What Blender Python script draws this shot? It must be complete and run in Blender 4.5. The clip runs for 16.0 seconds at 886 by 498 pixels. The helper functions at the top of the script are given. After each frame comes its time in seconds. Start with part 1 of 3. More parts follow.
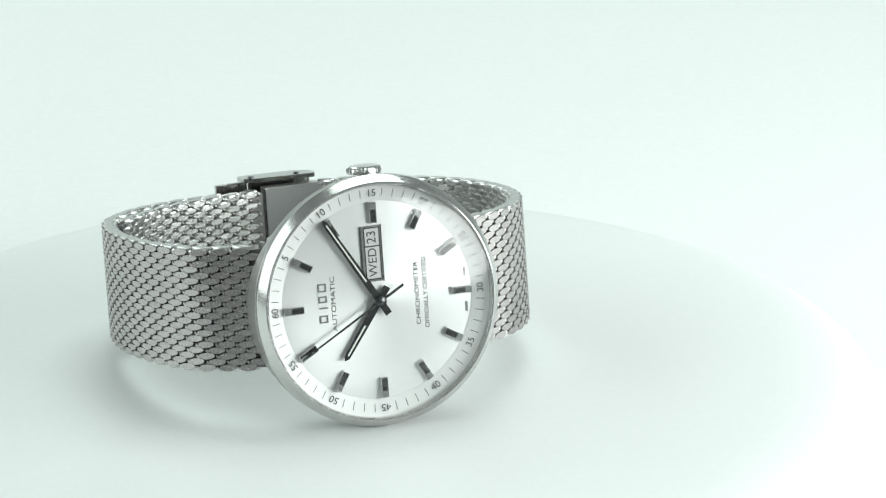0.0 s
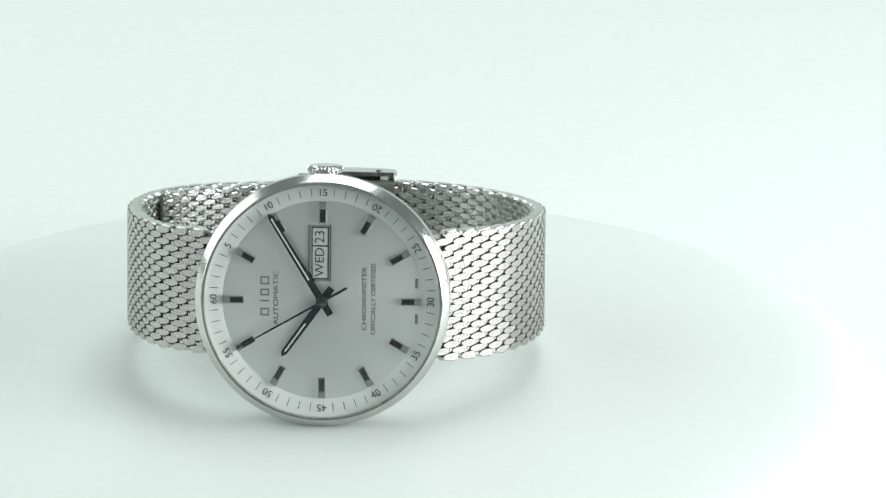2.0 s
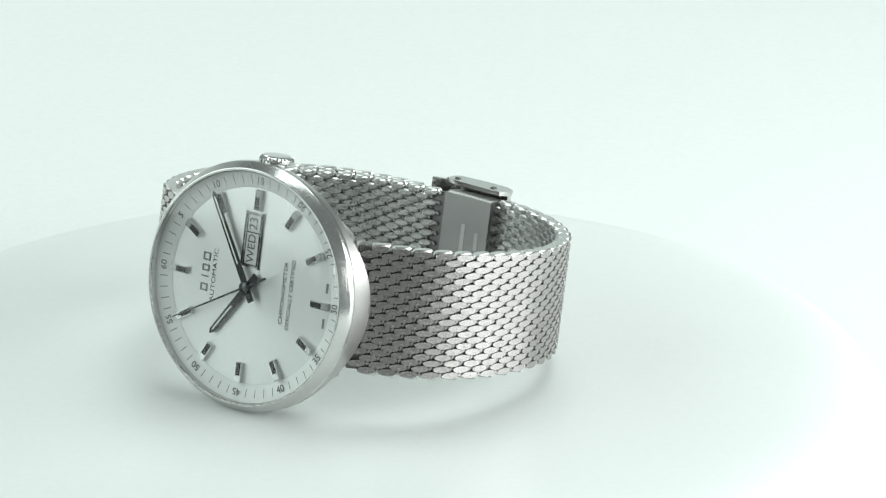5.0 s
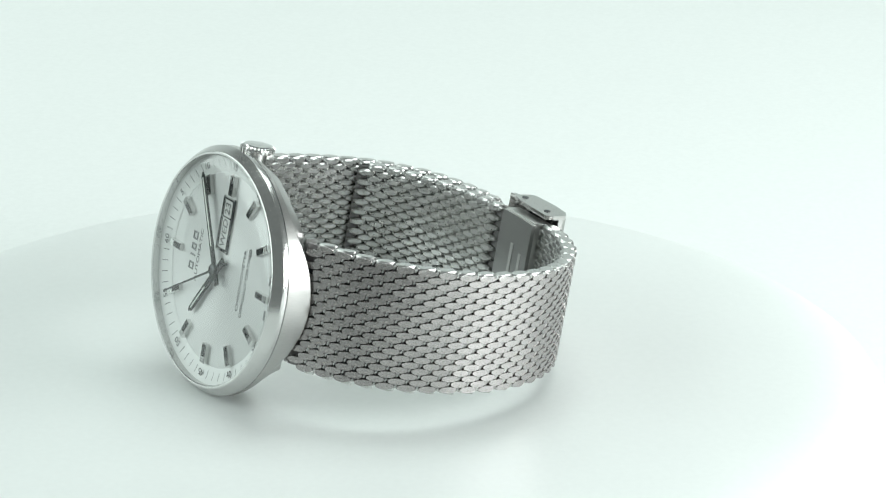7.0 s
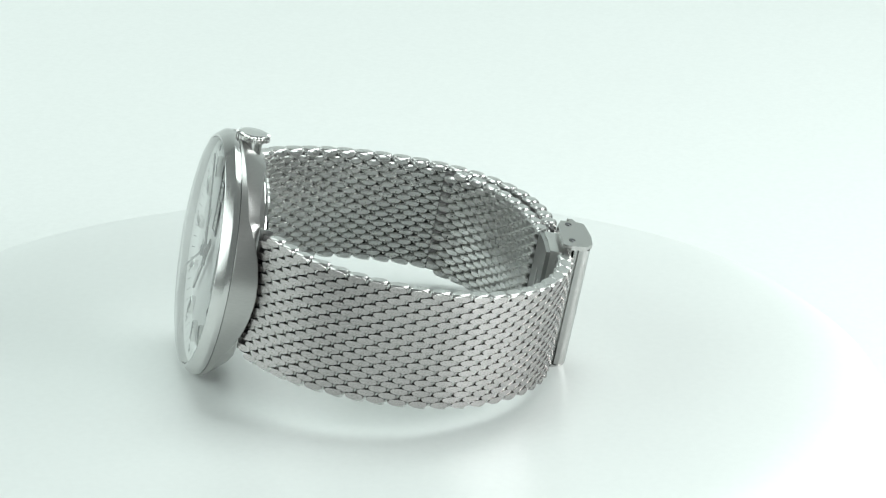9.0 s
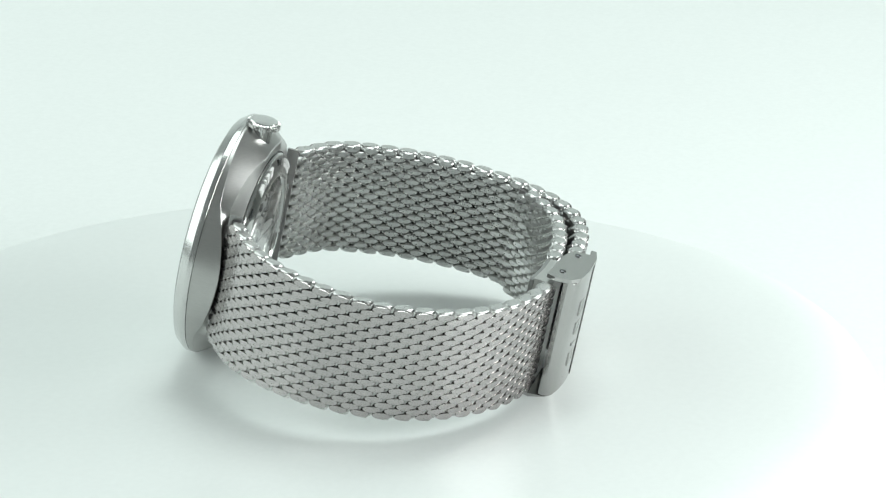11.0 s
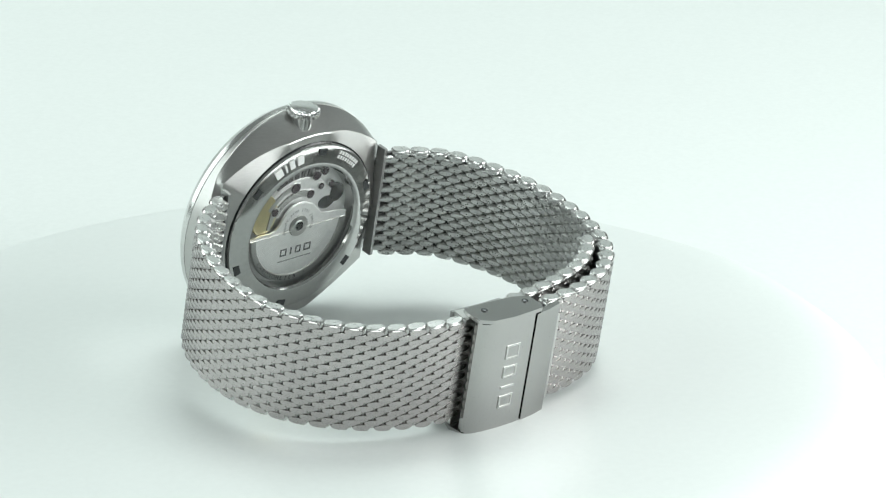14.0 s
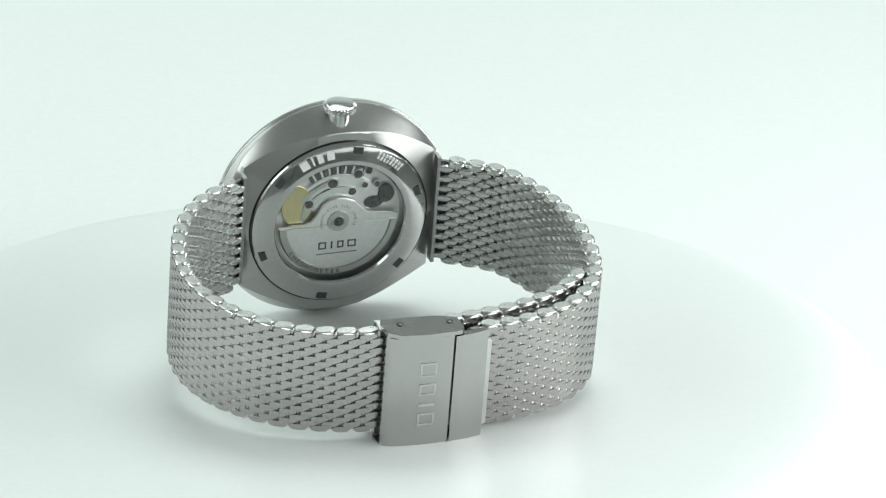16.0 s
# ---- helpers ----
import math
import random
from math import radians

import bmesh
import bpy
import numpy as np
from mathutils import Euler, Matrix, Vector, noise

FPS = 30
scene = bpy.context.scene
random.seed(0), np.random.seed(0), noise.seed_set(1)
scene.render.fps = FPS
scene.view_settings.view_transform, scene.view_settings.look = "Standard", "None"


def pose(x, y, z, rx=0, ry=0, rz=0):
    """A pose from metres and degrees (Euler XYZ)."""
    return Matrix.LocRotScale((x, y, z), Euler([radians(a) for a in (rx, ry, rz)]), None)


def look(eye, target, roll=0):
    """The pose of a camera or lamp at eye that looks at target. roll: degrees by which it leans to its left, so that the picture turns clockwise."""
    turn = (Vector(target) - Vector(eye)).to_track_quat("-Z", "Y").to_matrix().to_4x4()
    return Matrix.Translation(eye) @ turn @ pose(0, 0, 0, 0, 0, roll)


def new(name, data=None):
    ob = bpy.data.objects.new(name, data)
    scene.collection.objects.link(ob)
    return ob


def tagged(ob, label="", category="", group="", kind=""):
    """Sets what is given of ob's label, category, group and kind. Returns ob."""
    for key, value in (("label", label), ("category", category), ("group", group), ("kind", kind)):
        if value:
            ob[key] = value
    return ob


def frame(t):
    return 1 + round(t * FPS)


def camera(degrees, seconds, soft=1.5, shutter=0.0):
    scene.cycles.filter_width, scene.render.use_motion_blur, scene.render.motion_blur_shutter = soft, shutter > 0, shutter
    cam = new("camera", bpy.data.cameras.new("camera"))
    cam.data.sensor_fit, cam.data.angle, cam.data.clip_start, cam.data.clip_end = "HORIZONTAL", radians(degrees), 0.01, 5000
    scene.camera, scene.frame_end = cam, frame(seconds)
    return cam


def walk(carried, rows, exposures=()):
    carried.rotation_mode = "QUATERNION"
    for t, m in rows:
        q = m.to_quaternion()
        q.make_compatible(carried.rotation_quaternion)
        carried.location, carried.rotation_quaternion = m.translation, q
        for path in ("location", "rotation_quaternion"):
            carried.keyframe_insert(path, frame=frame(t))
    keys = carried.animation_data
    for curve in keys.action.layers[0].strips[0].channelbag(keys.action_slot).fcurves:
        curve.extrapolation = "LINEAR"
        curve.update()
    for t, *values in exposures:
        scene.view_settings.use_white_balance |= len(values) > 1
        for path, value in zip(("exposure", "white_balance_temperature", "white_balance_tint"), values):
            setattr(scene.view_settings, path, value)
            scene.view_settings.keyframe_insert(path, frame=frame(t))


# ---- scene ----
MM = 0.001
cam = camera(11.006, 16.0, soft=1.2)
CAM_POSE = pose(0.0, -0.711, 0.28635, 69.5, 0, -1.2357) @ pose(0, 0, 0, 0, 0, 0.208)
walk(cam, [(0.0, CAM_POSE), (16.0, CAM_POSE)])


def turn_at(t):
    """Degrees by which the turntable has turned at t seconds."""
    return 12.04 - 11.3847 * t - 0.0128 * (t - 7.75) ** 2


# ---- light: a white table set, softbox at the side, overhead softbox, dim studio round it ----
world = bpy.data.worlds.new("studio")
scene.world = world
world.use_nodes = True
world.node_tree.nodes["Background"].inputs[0].default_value = (0.89, 1.0, 0.965, 1)
world.node_tree.nodes["Background"].inputs[1].default_value = 0.235


def softbox(name, eye, target, w, h, watts, colour):
    lamp = bpy.data.lights.new(name, "AREA")
    lamp.shape, lamp.size, lamp.size_y, lamp.energy, lamp.color = "RECTANGLE", w, h, watts, colour
    ob = new(name, lamp)
    ob.matrix_world = look(eye, target)
    return ob


TINT = (0.885, 1.0, 0.965)
softbox("overhead_softbox", (0.16, 0.42, 1.0), (0.08, 0.20, 0), 0.6, 0.6, 5.3, TINT)
softbox("side_softbox", (0.36, -0.10, 0.105), (0.06, 0.0, 0.0), 0.42, 0.16, 1.95, (0.95, 1.0, 0.985))
softbox("left_softbox", (-0.68, 0.0, 0.36), (0, 0, 0.03), 1.2, 0.6, 4.9, TINT)


# ---- materials ----
def material(name, colour, metal=0.0, rough=0.5, grain=0.0, grain_size=2000.0, grain_stretch=(1, 1, 1), bump=0.0,
             stain=0.0, stain_size=60.0, spec=0.5, aniso=0.0):
    """A surface with fine grain (colour, roughness, relief) and a coarser unevenness."""
    m = bpy.data.materials.new(name)
    m.use_nodes = True
    nt = m.node_tree
    b = nt.nodes["Principled BSDF"]
    b.inputs["Metallic"].default_value = metal
    b.inputs["Specular IOR Level"].default_value = spec
    b.inputs["Anisotropic"].default_value = aniso
    co = nt.nodes.new("ShaderNodeTexCoord")
    mp = nt.nodes.new("ShaderNodeMapping")
    mp.inputs["Scale"].default_value = grain_stretch
    nt.links.new(co.outputs["Object"], mp.inputs["Vector"])
    fine = nt.nodes.new("ShaderNodeTexNoise")
    fine.inputs["Scale"].default_value, fine.inputs["Detail"].default_value = grain_size, 3
    nt.links.new(mp.outputs["Vector"], fine.inputs["Vector"])
    coarse = nt.nodes.new("ShaderNodeTexNoise")
    coarse.inputs["Scale"].default_value, coarse.inputs["Detail"].default_value = stain_size, 2
    nt.links.new(co.outputs["Object"], coarse.inputs["Vector"])

    def spread(node, centre, amount):
        r = nt.nodes.new("ShaderNodeMapRange")
        r.inputs["From Min"].default_value, r.inputs["From Max"].default_value = 0.25, 0.75
        r.inputs["To Min"].default_value, r.inputs["To Max"].default_value = centre - amount, centre + amount
        nt.links.new(node.outputs["Fac"], r.inputs["Value"])
        return r.outputs["Result"]

    mul = nt.nodes.new("ShaderNodeMath")
    mul.operation = "MULTIPLY"
    nt.links.new(spread(fine, 1.0, grain), mul.inputs[0])
    nt.links.new(spread(coarse, 1.0, stain), mul.inputs[1])
    tint = nt.nodes.new("ShaderNodeVectorMath")
    tint.operation = "SCALE"
    tint.inputs[0].default_value = colour
    nt.links.new(mul.outputs[0], tint.inputs["Scale"])
    nt.links.new(tint.outputs[0], b.inputs["Base Color"])
    nt.links.new(spread(fine, rough, rough * min(grain * 2, 0.6)), b.inputs["Roughness"])
    if bump:
        bp = nt.nodes.new("ShaderNodeBump")
        bp.inputs["Strength"].default_value, bp.inputs["Distance"].default_value = bump, 0.0001
        nt.links.new(fine.outputs["Fac"], bp.inputs["Height"])
        nt.links.new(bp.outputs[0], b.inputs["Normal"])
    return m


WHITE_SWEEP = material("white_sweep", (0.79, 0.815, 0.805), rough=0.6, grain=0.02, grain_size=900, stain=0.015, stain_size=5)
WHITE_PLATE = material("white_plate", (0.75, 0.775, 0.765), rough=0.38, grain=0.015, grain_size=700, stain=0.02, stain_size=18, bump=0.05)
STEEL_LINK = material("steel_link", (0.475, 0.45, 0.444), 1, 0.25, grain=0.08, grain_size=2500, bump=0.06, stain=0.06, stain_size=300)
# dark steel of the gear; in the band's core it paints shade between links
STEEL_DARK = material("dark_steel_and_gap_shade", (0.20, 0.195, 0.195), 1, 0.45, grain=0.15, grain_size=1500, stain=0.1, stain_size=200)
STEEL_BRUSHED = material("steel_brushed", (0.47, 0.466, 0.456), 1, 0.33, grain=0.06, grain_size=900, grain_stretch=(1, 1, 12), bump=0.05, stain=0.03)
STEEL_POLISHED = material("steel_polished", (0.72, 0.72, 0.71), 1, 0.12, grain=0.02, grain_size=1200, stain=0.03)
STEEL_CLASP = material("steel_clasp", (0.47, 0.465, 0.455), 1, 0.14, grain=0.04, grain_size=1300, grain_stretch=(12, 1, 1), bump=0.03, stain=0.03)
STEEL_BEZEL = material("steel_bezel", (0.62, 0.62, 0.61), 1, 0.2, grain=0.04, grain_size=1200, bump=0.02, stain=0.03)
FAINT_MARK = material("faint_engraving", (0.56, 0.56, 0.55), 0.95, 0.34, grain=0.05, stain=0.02)
STEEL_SATIN = material("steel_satin", (0.60, 0.60, 0.585), 1, 0.3, grain=0.05, grain_size=1400, grain_stretch=(14, 1, 1), bump=0.06, stain=0.03)
STEEL_GREY = material("steel_grey", (0.36, 0.36, 0.355), 1, 0.36, grain=0.06, grain_size=1400, grain_stretch=(1, 1, 14), bump=0.05, stain=0.04)
STEEL_ROPE = material("steel_wire", (0.60, 0.60, 0.59), 1, 0.3, grain=0.08, grain_size=2500, bump=0.06, stain=0.06, stain_size=300)
DIAL_SILVER = material("dial_silver", (0.75, 0.755, 0.75), 0.72, 0.48, grain=0.025, grain_size=3500, stain=0.01)
RING_WHITE = material("ring_white", (0.80, 0.81, 0.80), 0.0, 0.4, grain=0.02, grain_size=3000, stain=0.01)
BLACK_LACQUER = material("black_lacquer", (0.02, 0.021, 0.022), 0, 0.2, grain=0.1, stain=0.05)
BLACK_PRINT = material("black_print", (0.06, 0.062, 0.063), 0, 0.5, grain=0.1, stain=0.05)
GREY_PRINT = material("grey_print", (0.22, 0.225, 0.225), 0, 0.5, grain=0.1, stain=0.05)
STEEL_BACK = material("steel_case_back", (0.56, 0.56, 0.55), 1, 0.1, grain=0.05, grain_size=1400, bump=0.02, stain=0.05)
GUN_METAL = material("gun_metal", (0.10, 0.102, 0.105), 1, 0.25, grain=0.1, stain=0.1)
DATE_WHITE = material("date_white", (0.64, 0.64, 0.63), 0, 0.5, grain=0.02, stain=0.01)
LUME = material("lume_strip", (0.75, 0.76, 0.73), 0, 0.5, grain=0.03, stain=0.01)
ROTOR_STEEL = material("rotor_steel", (0.88, 0.88, 0.87), 0.85, 0.38, grain=0.05, grain_size=1800, stain=0.04)
BRASS = material("brass", (0.75, 0.66, 0.38), 1, 0.3, grain=0.06, stain=0.05)
ENGRAVING = material("engraving", (0.86, 0.86, 0.85), 0.6, 0.5, grain=0.05, stain=0.02)
RUBY_DARK = material("jewel_dark", (0.05, 0.04, 0.045), 0, 0.15, grain=0.05, stain=0.02)


def crystal_material():
    m = bpy.data.materials.new("sapphire_crystal")
    m.use_nodes = True
    nt = m.node_tree
    nt.nodes.remove(nt.nodes["Principled BSDF"])
    out = nt.nodes["Material Output"]
    clear = nt.nodes.new("ShaderNodeBsdfTransparent")
    clear.inputs[0].default_value = (0.97, 0.985, 0.98, 1)
    gloss = nt.nodes.new("ShaderNodeBsdfGlossy")
    gloss.inputs["Roughness"].default_value = 0.09
    fres = nt.nodes.new("ShaderNodeFresnel")
    fres.inputs["IOR"].default_value = 1.38
    # both faces of the coated glass reflect: 2R / (1 + R)
    twice = nt.nodes.new("ShaderNodeMath")
    twice.operation, twice.inputs[1].default_value = "MULTIPLY", 2.0
    over = nt.nodes.new("ShaderNodeMath")
    over.operation, over.inputs[1].default_value = "ADD", 1.0
    both = nt.nodes.new("ShaderNodeMath")
    both.operation = "DIVIDE"
    nt.links.new(fres.outputs[0], twice.inputs[0])
    nt.links.new(fres.outputs[0], over.inputs[0])
    nt.links.new(twice.outputs[0], both.inputs[0])
    nt.links.new(over.outputs[0], both.inputs[1])
    mix = nt.nodes.new("ShaderNodeMixShader")
    nt.links.new(both.outputs[0], mix.inputs[0])
    nt.links.new(clear.outputs[0], mix.inputs[1])
    nt.links.new(gloss.outputs[0], mix.inputs[2])
    nt.links.new(mix.outputs[0], out.inputs["Surface"])
    return m


CRYSTAL = crystal_material()


def sunray(m):
    """Fine brushing that runs out from the dial's centre."""
    nt = m.node_tree
    b = nt.nodes["Principled BSDF"]
    tangent = nt.nodes.new("ShaderNodeTangent")
    tangent.direction_type, tangent.axis = "RADIAL", "Y"
    nt.links.new(tangent.outputs[0], b.inputs["Tangent"])
    b.inputs["Anisotropic"].default_value = 0.5
    b.inputs["Anisotropic Rotation"].default_value = 0.25
    return m


sunray(DIAL_SILVER)


# ---- building helpers (watch space in millimetres: x along the band, y to the back, z to the crown) ----
def finish(name, bm, mat, smooth=True, sharp=35):
    me = bpy.data.meshes.new(name)
    bmesh.ops.recalc_face_normals(bm, faces=bm.faces)
    if smooth:
        for f in bm.faces:
            f.smooth = True
        for e in bm.edges:
            e.smooth = len(e.link_faces) == 2 and e.calc_face_angle(0) < radians(sharp)
    bm.to_mesh(me)
    bm.free()
    me.materials.append(mat)
    return me


def part(name, bm, mat, parent, label="", smooth=True, sharp=35):
    ob = new(name, finish(name, bm, mat, smooth, sharp))
    ob.parent = parent
    return tagged(ob, label)


def lathe(profile, seg=128, shape=None, closed=True):
    """Turns (radius, depth) pairs in millimetres round the watch's axis."""
    bm = bmesh.new()
    rings = []
    for r, y in profile:
        if r < 1e-6:
            rings.append([bm.verts.new((0, y * MM, 0))])
            continue
        ring = []
        for k in range(seg):
            a = 2 * math.pi * k / seg
            x, z = r * math.cos(a), r * math.sin(a)
            yy = y
            if shape:
                x, yy, z = shape(x, y, z)
            ring.append(bm.verts.new((x * MM, yy * MM, z * MM)))
        rings.append(ring)
    pairs = list(zip(rings, rings[1:]))
    if closed and len(rings[0]) > 1 and len(rings[-1]) > 1:
        pairs.append((rings[-1], rings[0]))
    for a, b in pairs:
        for k in range(seg):
            j = (k + 1) % seg
            if len(a) == 1 and len(b) == 1:
                continue
            if len(a) == 1:
                bm.faces.new((a[0], b[k], b[j]))
            elif len(b) == 1:
                bm.faces.new((a[k], b[0], a[j]))
            else:
                bm.faces.new((a[k], b[k], b[j], a[j]))
    return bm


def slab(outline, y0, y1, bevel=0.0):
    """A plate with an outline of (x, z) pairs between two depths; bevel eases its front (y0) edge."""
    bm = bmesh.new()
    n = len(outline)
    cx, cz = sum(p[0] for p in outline) / n, sum(p[1] for p in outline) / n
    rings = []
    levels = [(y1, 0.0), (y0 + bevel * (1 if y1 > y0 else -1), 0.0)] + ([(y0, bevel)] if bevel else [])
    for y, inset in levels:
        ring = []
        for x, z in outline:
            d = math.hypot(x - cx, z - cz) or 1
            ring.append(bm.verts.new(((x - (x - cx) / d * inset) * MM, y * MM, (z - (z - cz) / d * inset) * MM)))
        rings.append(ring)
    bm.faces.new(rings[0])
    bm.faces.new(rings[-1])
    for a, b in zip(rings, rings[1:]):
        for k in range(n):
            bm.faces.new((a[k], a[(k + 1) % n], b[(k + 1) % n], b[k]))
    return bm


def bar(x0, z0, x1, z1, w0, w1, y0, y1, bevel=0.0):
    """A tapering bar on the dial from one (x, z) to another."""
    dx, dz = x1 - x0, z1 - z0
    d = math.hypot(dx, dz)
    nx, nz = -dz / d / 2, dx / d / 2
    return slab([(x0 + nx * w0, z0 + nz * w0), (x1 + nx * w1, z1 + nz * w1), (x1 - nx * w1, z1 - nz * w1), (x0 - nx * w0, z0 - nz * w0)], y0, y1, bevel)


def outline_bar(x0, x1, z, w, line, y0, y1, along_x=True):
    """A plain hollow bar (solid when narrow): from x0 to x1, or with along_x off from z-values x0 to x1 at x = z."""
    def box(a0, a1, b0, b1):
        pts = [(a0, b0), (a1, b0), (a1, b1), (a0, b1)]
        return slab(pts if along_x else [(b, a) for a, b in pts], y0, y1)
    if w <= line * 2:
        return box(x0, x1, z - w / 2, z + w / 2)
    bm = box(x0, x1, z - w / 2, z - w / 2 + line)
    for args in ((x0, x1, z + w / 2 - line, z + w / 2), (x0, x0 + line, z - w / 2 + line, z + w / 2 - line), (x1 - line, x1, z - w / 2 + line, z + w / 2 - line)):
        extra = box(*args)
        me = bpy.data.meshes.new("piece")
        extra.to_mesh(me)
        extra.free()
        bm.from_mesh(me)
        bpy.data.meshes.remove(me)
    return bm


def lettering(words, size, x, y, z, turn, mat, parent, name="lettering", back=False, label="", wide=1.0):
    """Words as a thin mesh on a face of the watch, centred at x, y, z; turn: degrees; size: cap height in millimetres."""
    cu = bpy.data.curves.new(name, "FONT")
    cu.body, cu.align_x, cu.align_y = words, "CENTER", "CENTER"
    cu.size, cu.extrude = size / 0.7 * MM, 0.015 * MM
    tmp = bpy.data.objects.new(name, cu)
    me = bpy.data.meshes.new_from_object(tmp)
    bpy.data.objects.remove(tmp)
    me.transform(Matrix.Diagonal((wide, 1, 1, 1)))
    face = pose(0, 0, 0, 90, 0, 180) if back else pose(0, 0, 0, 90)
    spin = pose(0, 0, 0, 0, turn if back else -turn, 0)
    me.transform(Matrix.Translation((x * MM, y * MM, z * MM)) @ spin @ face)
    me.materials.clear()
    me.materials.append(mat)
    ob = new(name, me)
    ob.parent = parent
    return tagged(ob, label)


# ---- table and turntable plate ----
def build_table():
    bm = bmesh.new()
    prof = [(-0.21, 0.0), (-0.1, 0.0), (0, 0), (0.4, 0.0), (0.65, 0.0)]
    prof += [(0.65 + 0.35 * math.sin(a), 0.35 - 0.35 * math.cos(a)) for a in (radians(d) for d in range(10, 91, 10))]
    prof += [(1.0, 0.6), (1.0, 0.95)]
    top = []
    for y, z in prof:
        top.append([bm.verts.new((x, y, z - 0.014)) for x in (-1.1, -0.55, 0, 0.55, 1.1)])
    low = []
    for y, z in prof:
        low.append([bm.verts.new((x, y + (0.02 if z > 0.3 else 0), z - 0.034)) for x in (-1.1, -0.55, 0, 0.55, 1.1)])
    for grid in (top, low):
        for a, b in zip(grid, grid[1:]):
            for k in range(4):
                bm.faces.new((a[k], a[k + 1], b[k + 1], b[k]))
    for k in range(4):
        bm.faces.new((top[0][k], low[0][k], low[0][k + 1], top[0][k + 1]))
        bm.faces.new((top[-1][k], low[-1][k], low[-1][k + 1], top[-1][k + 1]))
    for a, b, c, d in zip(top, top[1:], low, low[1:]):
        bm.faces.new((a[0], b[0], d[0], c[0]))
        bm.faces.new((a[4], b[4], d[4], c[4]))
    ob = new("backdrop", finish("backdrop", bm, WHITE_SWEEP))
    tagged(ob, "seamless white paper sweep under and behind the turntable", "backdrop", kind="structure")


def build_plate():
    """A round white plate with a soft rolled rim, not quite even."""
    bm = bmesh.new()
    prof = [(0, 0), (30, 0), (55, 0), (66, 0), (71, 0), (75, 0), (78, -0.08), (81, -0.35), (84, -1.0), (86.5, -2.0), (88.4, -3.5), (89.7, -5.5), (90.5, -8), (90.9, -11), (90.8, -13.7), (60, -13.9), (0, -13.9)]
    seg = 144
    rings = []
    for r, z in prof:
        if r == 0:
            rings.append([bm.verts.new((0, 0, z * MM))])
            continue
        ring = []
        for k in range(seg):
            a = 2 * math.pi * k / seg
            w = noise.noise((math.cos(a) * 1.6, math.sin(a) * 1.6, 3.0)) * 1.0
            edge = max(0, (r - 70) / 18)
            rr = r + w * edge * 1.2
            zz = z + (noise.noise((math.cos(a) * 2.2, math.sin(a) * 2.2, 8.0)) * 0.45 * edge if z > -6 else 0)
            ring.append(bm.verts.new((rr * math.cos(a) * MM, rr * math.sin(a) * MM, zz * MM)))
        rings.append(ring)
    root = new("turntable")
    tagged(root, "round glossy white turntable on the white sweep", "turntable")

    def sheet(rows, name, label):
        piece = bmesh.new()
        copy = [[piece.verts.new(v.co) for v in ring] for ring in rows]
        for a, b in zip(copy, copy[1:]):
            for k in range(seg):
                j = (k + 1) % seg
                if len(a) == 1:
                    piece.faces.new((a[0], b[k], b[j]))
                elif len(b) == 1:
                    piece.faces.new((a[k], b[0], a[j]))
                else:
                    piece.faces.new((a[k], b[k], b[j], a[j]))
        part(name, piece, WHITE_PLATE, root, label, sharp=60)
    sheet(rings[:5], "plate", "flat white plate top")
    sheet(rings[4:], "rim", "rolled, slightly uneven white rim")
    bm.free()
    return root


# ---- the watch ----
def back_outline(a):
    """Radius of the case's back ridge at the angle a: flat where the band meets it, wide arcs on the free sides."""
    c, q = abs(math.cos(a)), abs(math.sin(a))
    flat = 16.7 / max(c, 1e-6)
    k = 5.9 * c * c / 279.0
    arc = 17.3 / q if k < 1e-6 and q > 0 else (-q + math.sqrt(q * q + 4 * k * 17.3)) / (2 * k) if k > 1e-6 else 17.3
    return min(flat, arc)


def wall_end(z):
    """Depth at which the round wall ends: far back where the band meets it, near the bezel on the free sides."""
    z = abs(z)
    return 5.4 - 0.0205 * z * z if z < 12 else 2.45 - 1.25 * (z - 12) / 8.5


def case_body():
    """A round brushed wall behind the bezel, then a shoulder that passes over into the cushion-shaped back."""
    rows = [("wall", 18.6, 0.0), ("wall", 20.44, 0.0), ("wall", 20.5, 0.02), ("wall", 20.5, 0.35), ("wall", 20.5, 0.7), ("wall", 20.5, 0.97), ("wall", 20.44, 1.0)]
    rows += [("shoulder", k, k ** 0.92) for k in (0.12, 0.28, 0.45, 0.62, 0.8, 0.94, 1.0)]
    rows += [("ridge", 0.987, 0.1), ("back", 15.72, 5.75), ("back", 15.68, 5.45), ("back", 12.0, 5.45), ("back", 12.0, 1.0)]
    seg = 240
    bm = bmesh.new()
    rings = []
    for kind, p, q in rows:
        ring = []
        for i in range(seg):
            a = 2 * math.pi * i / seg
            edge = back_outline(a)
            end = wall_end(20.5 * math.sin(a))
            fold = math.degrees(math.atan2(abs(math.sin(a)), abs(math.cos(a))))
            ridge = 5.8 - 1.5 * max(0, 1 - ((fold - 36) / 40) ** 2)
            if kind == "wall":
                r, y = p, 0.9 + (end - 0.9) * q
            elif kind == "shoulder":
                r, y = 20.44 + (edge - 20.44) * p, end + (ridge - end) * q
            elif kind == "ridge":
                r, y = edge * p, ridge + q
            else:
                r, y = p, q
            ring.append(bm.verts.new((r * math.cos(a) * MM, y * MM, r * math.sin(a) * MM)))
        rings.append(ring)
    for a, b in zip(rings, rings[1:] + rings[:1]):
        for i in range(seg):
            bm.faces.new((a[i], b[i], b[(i + 1) % seg], a[(i + 1) % seg]))
    return bm


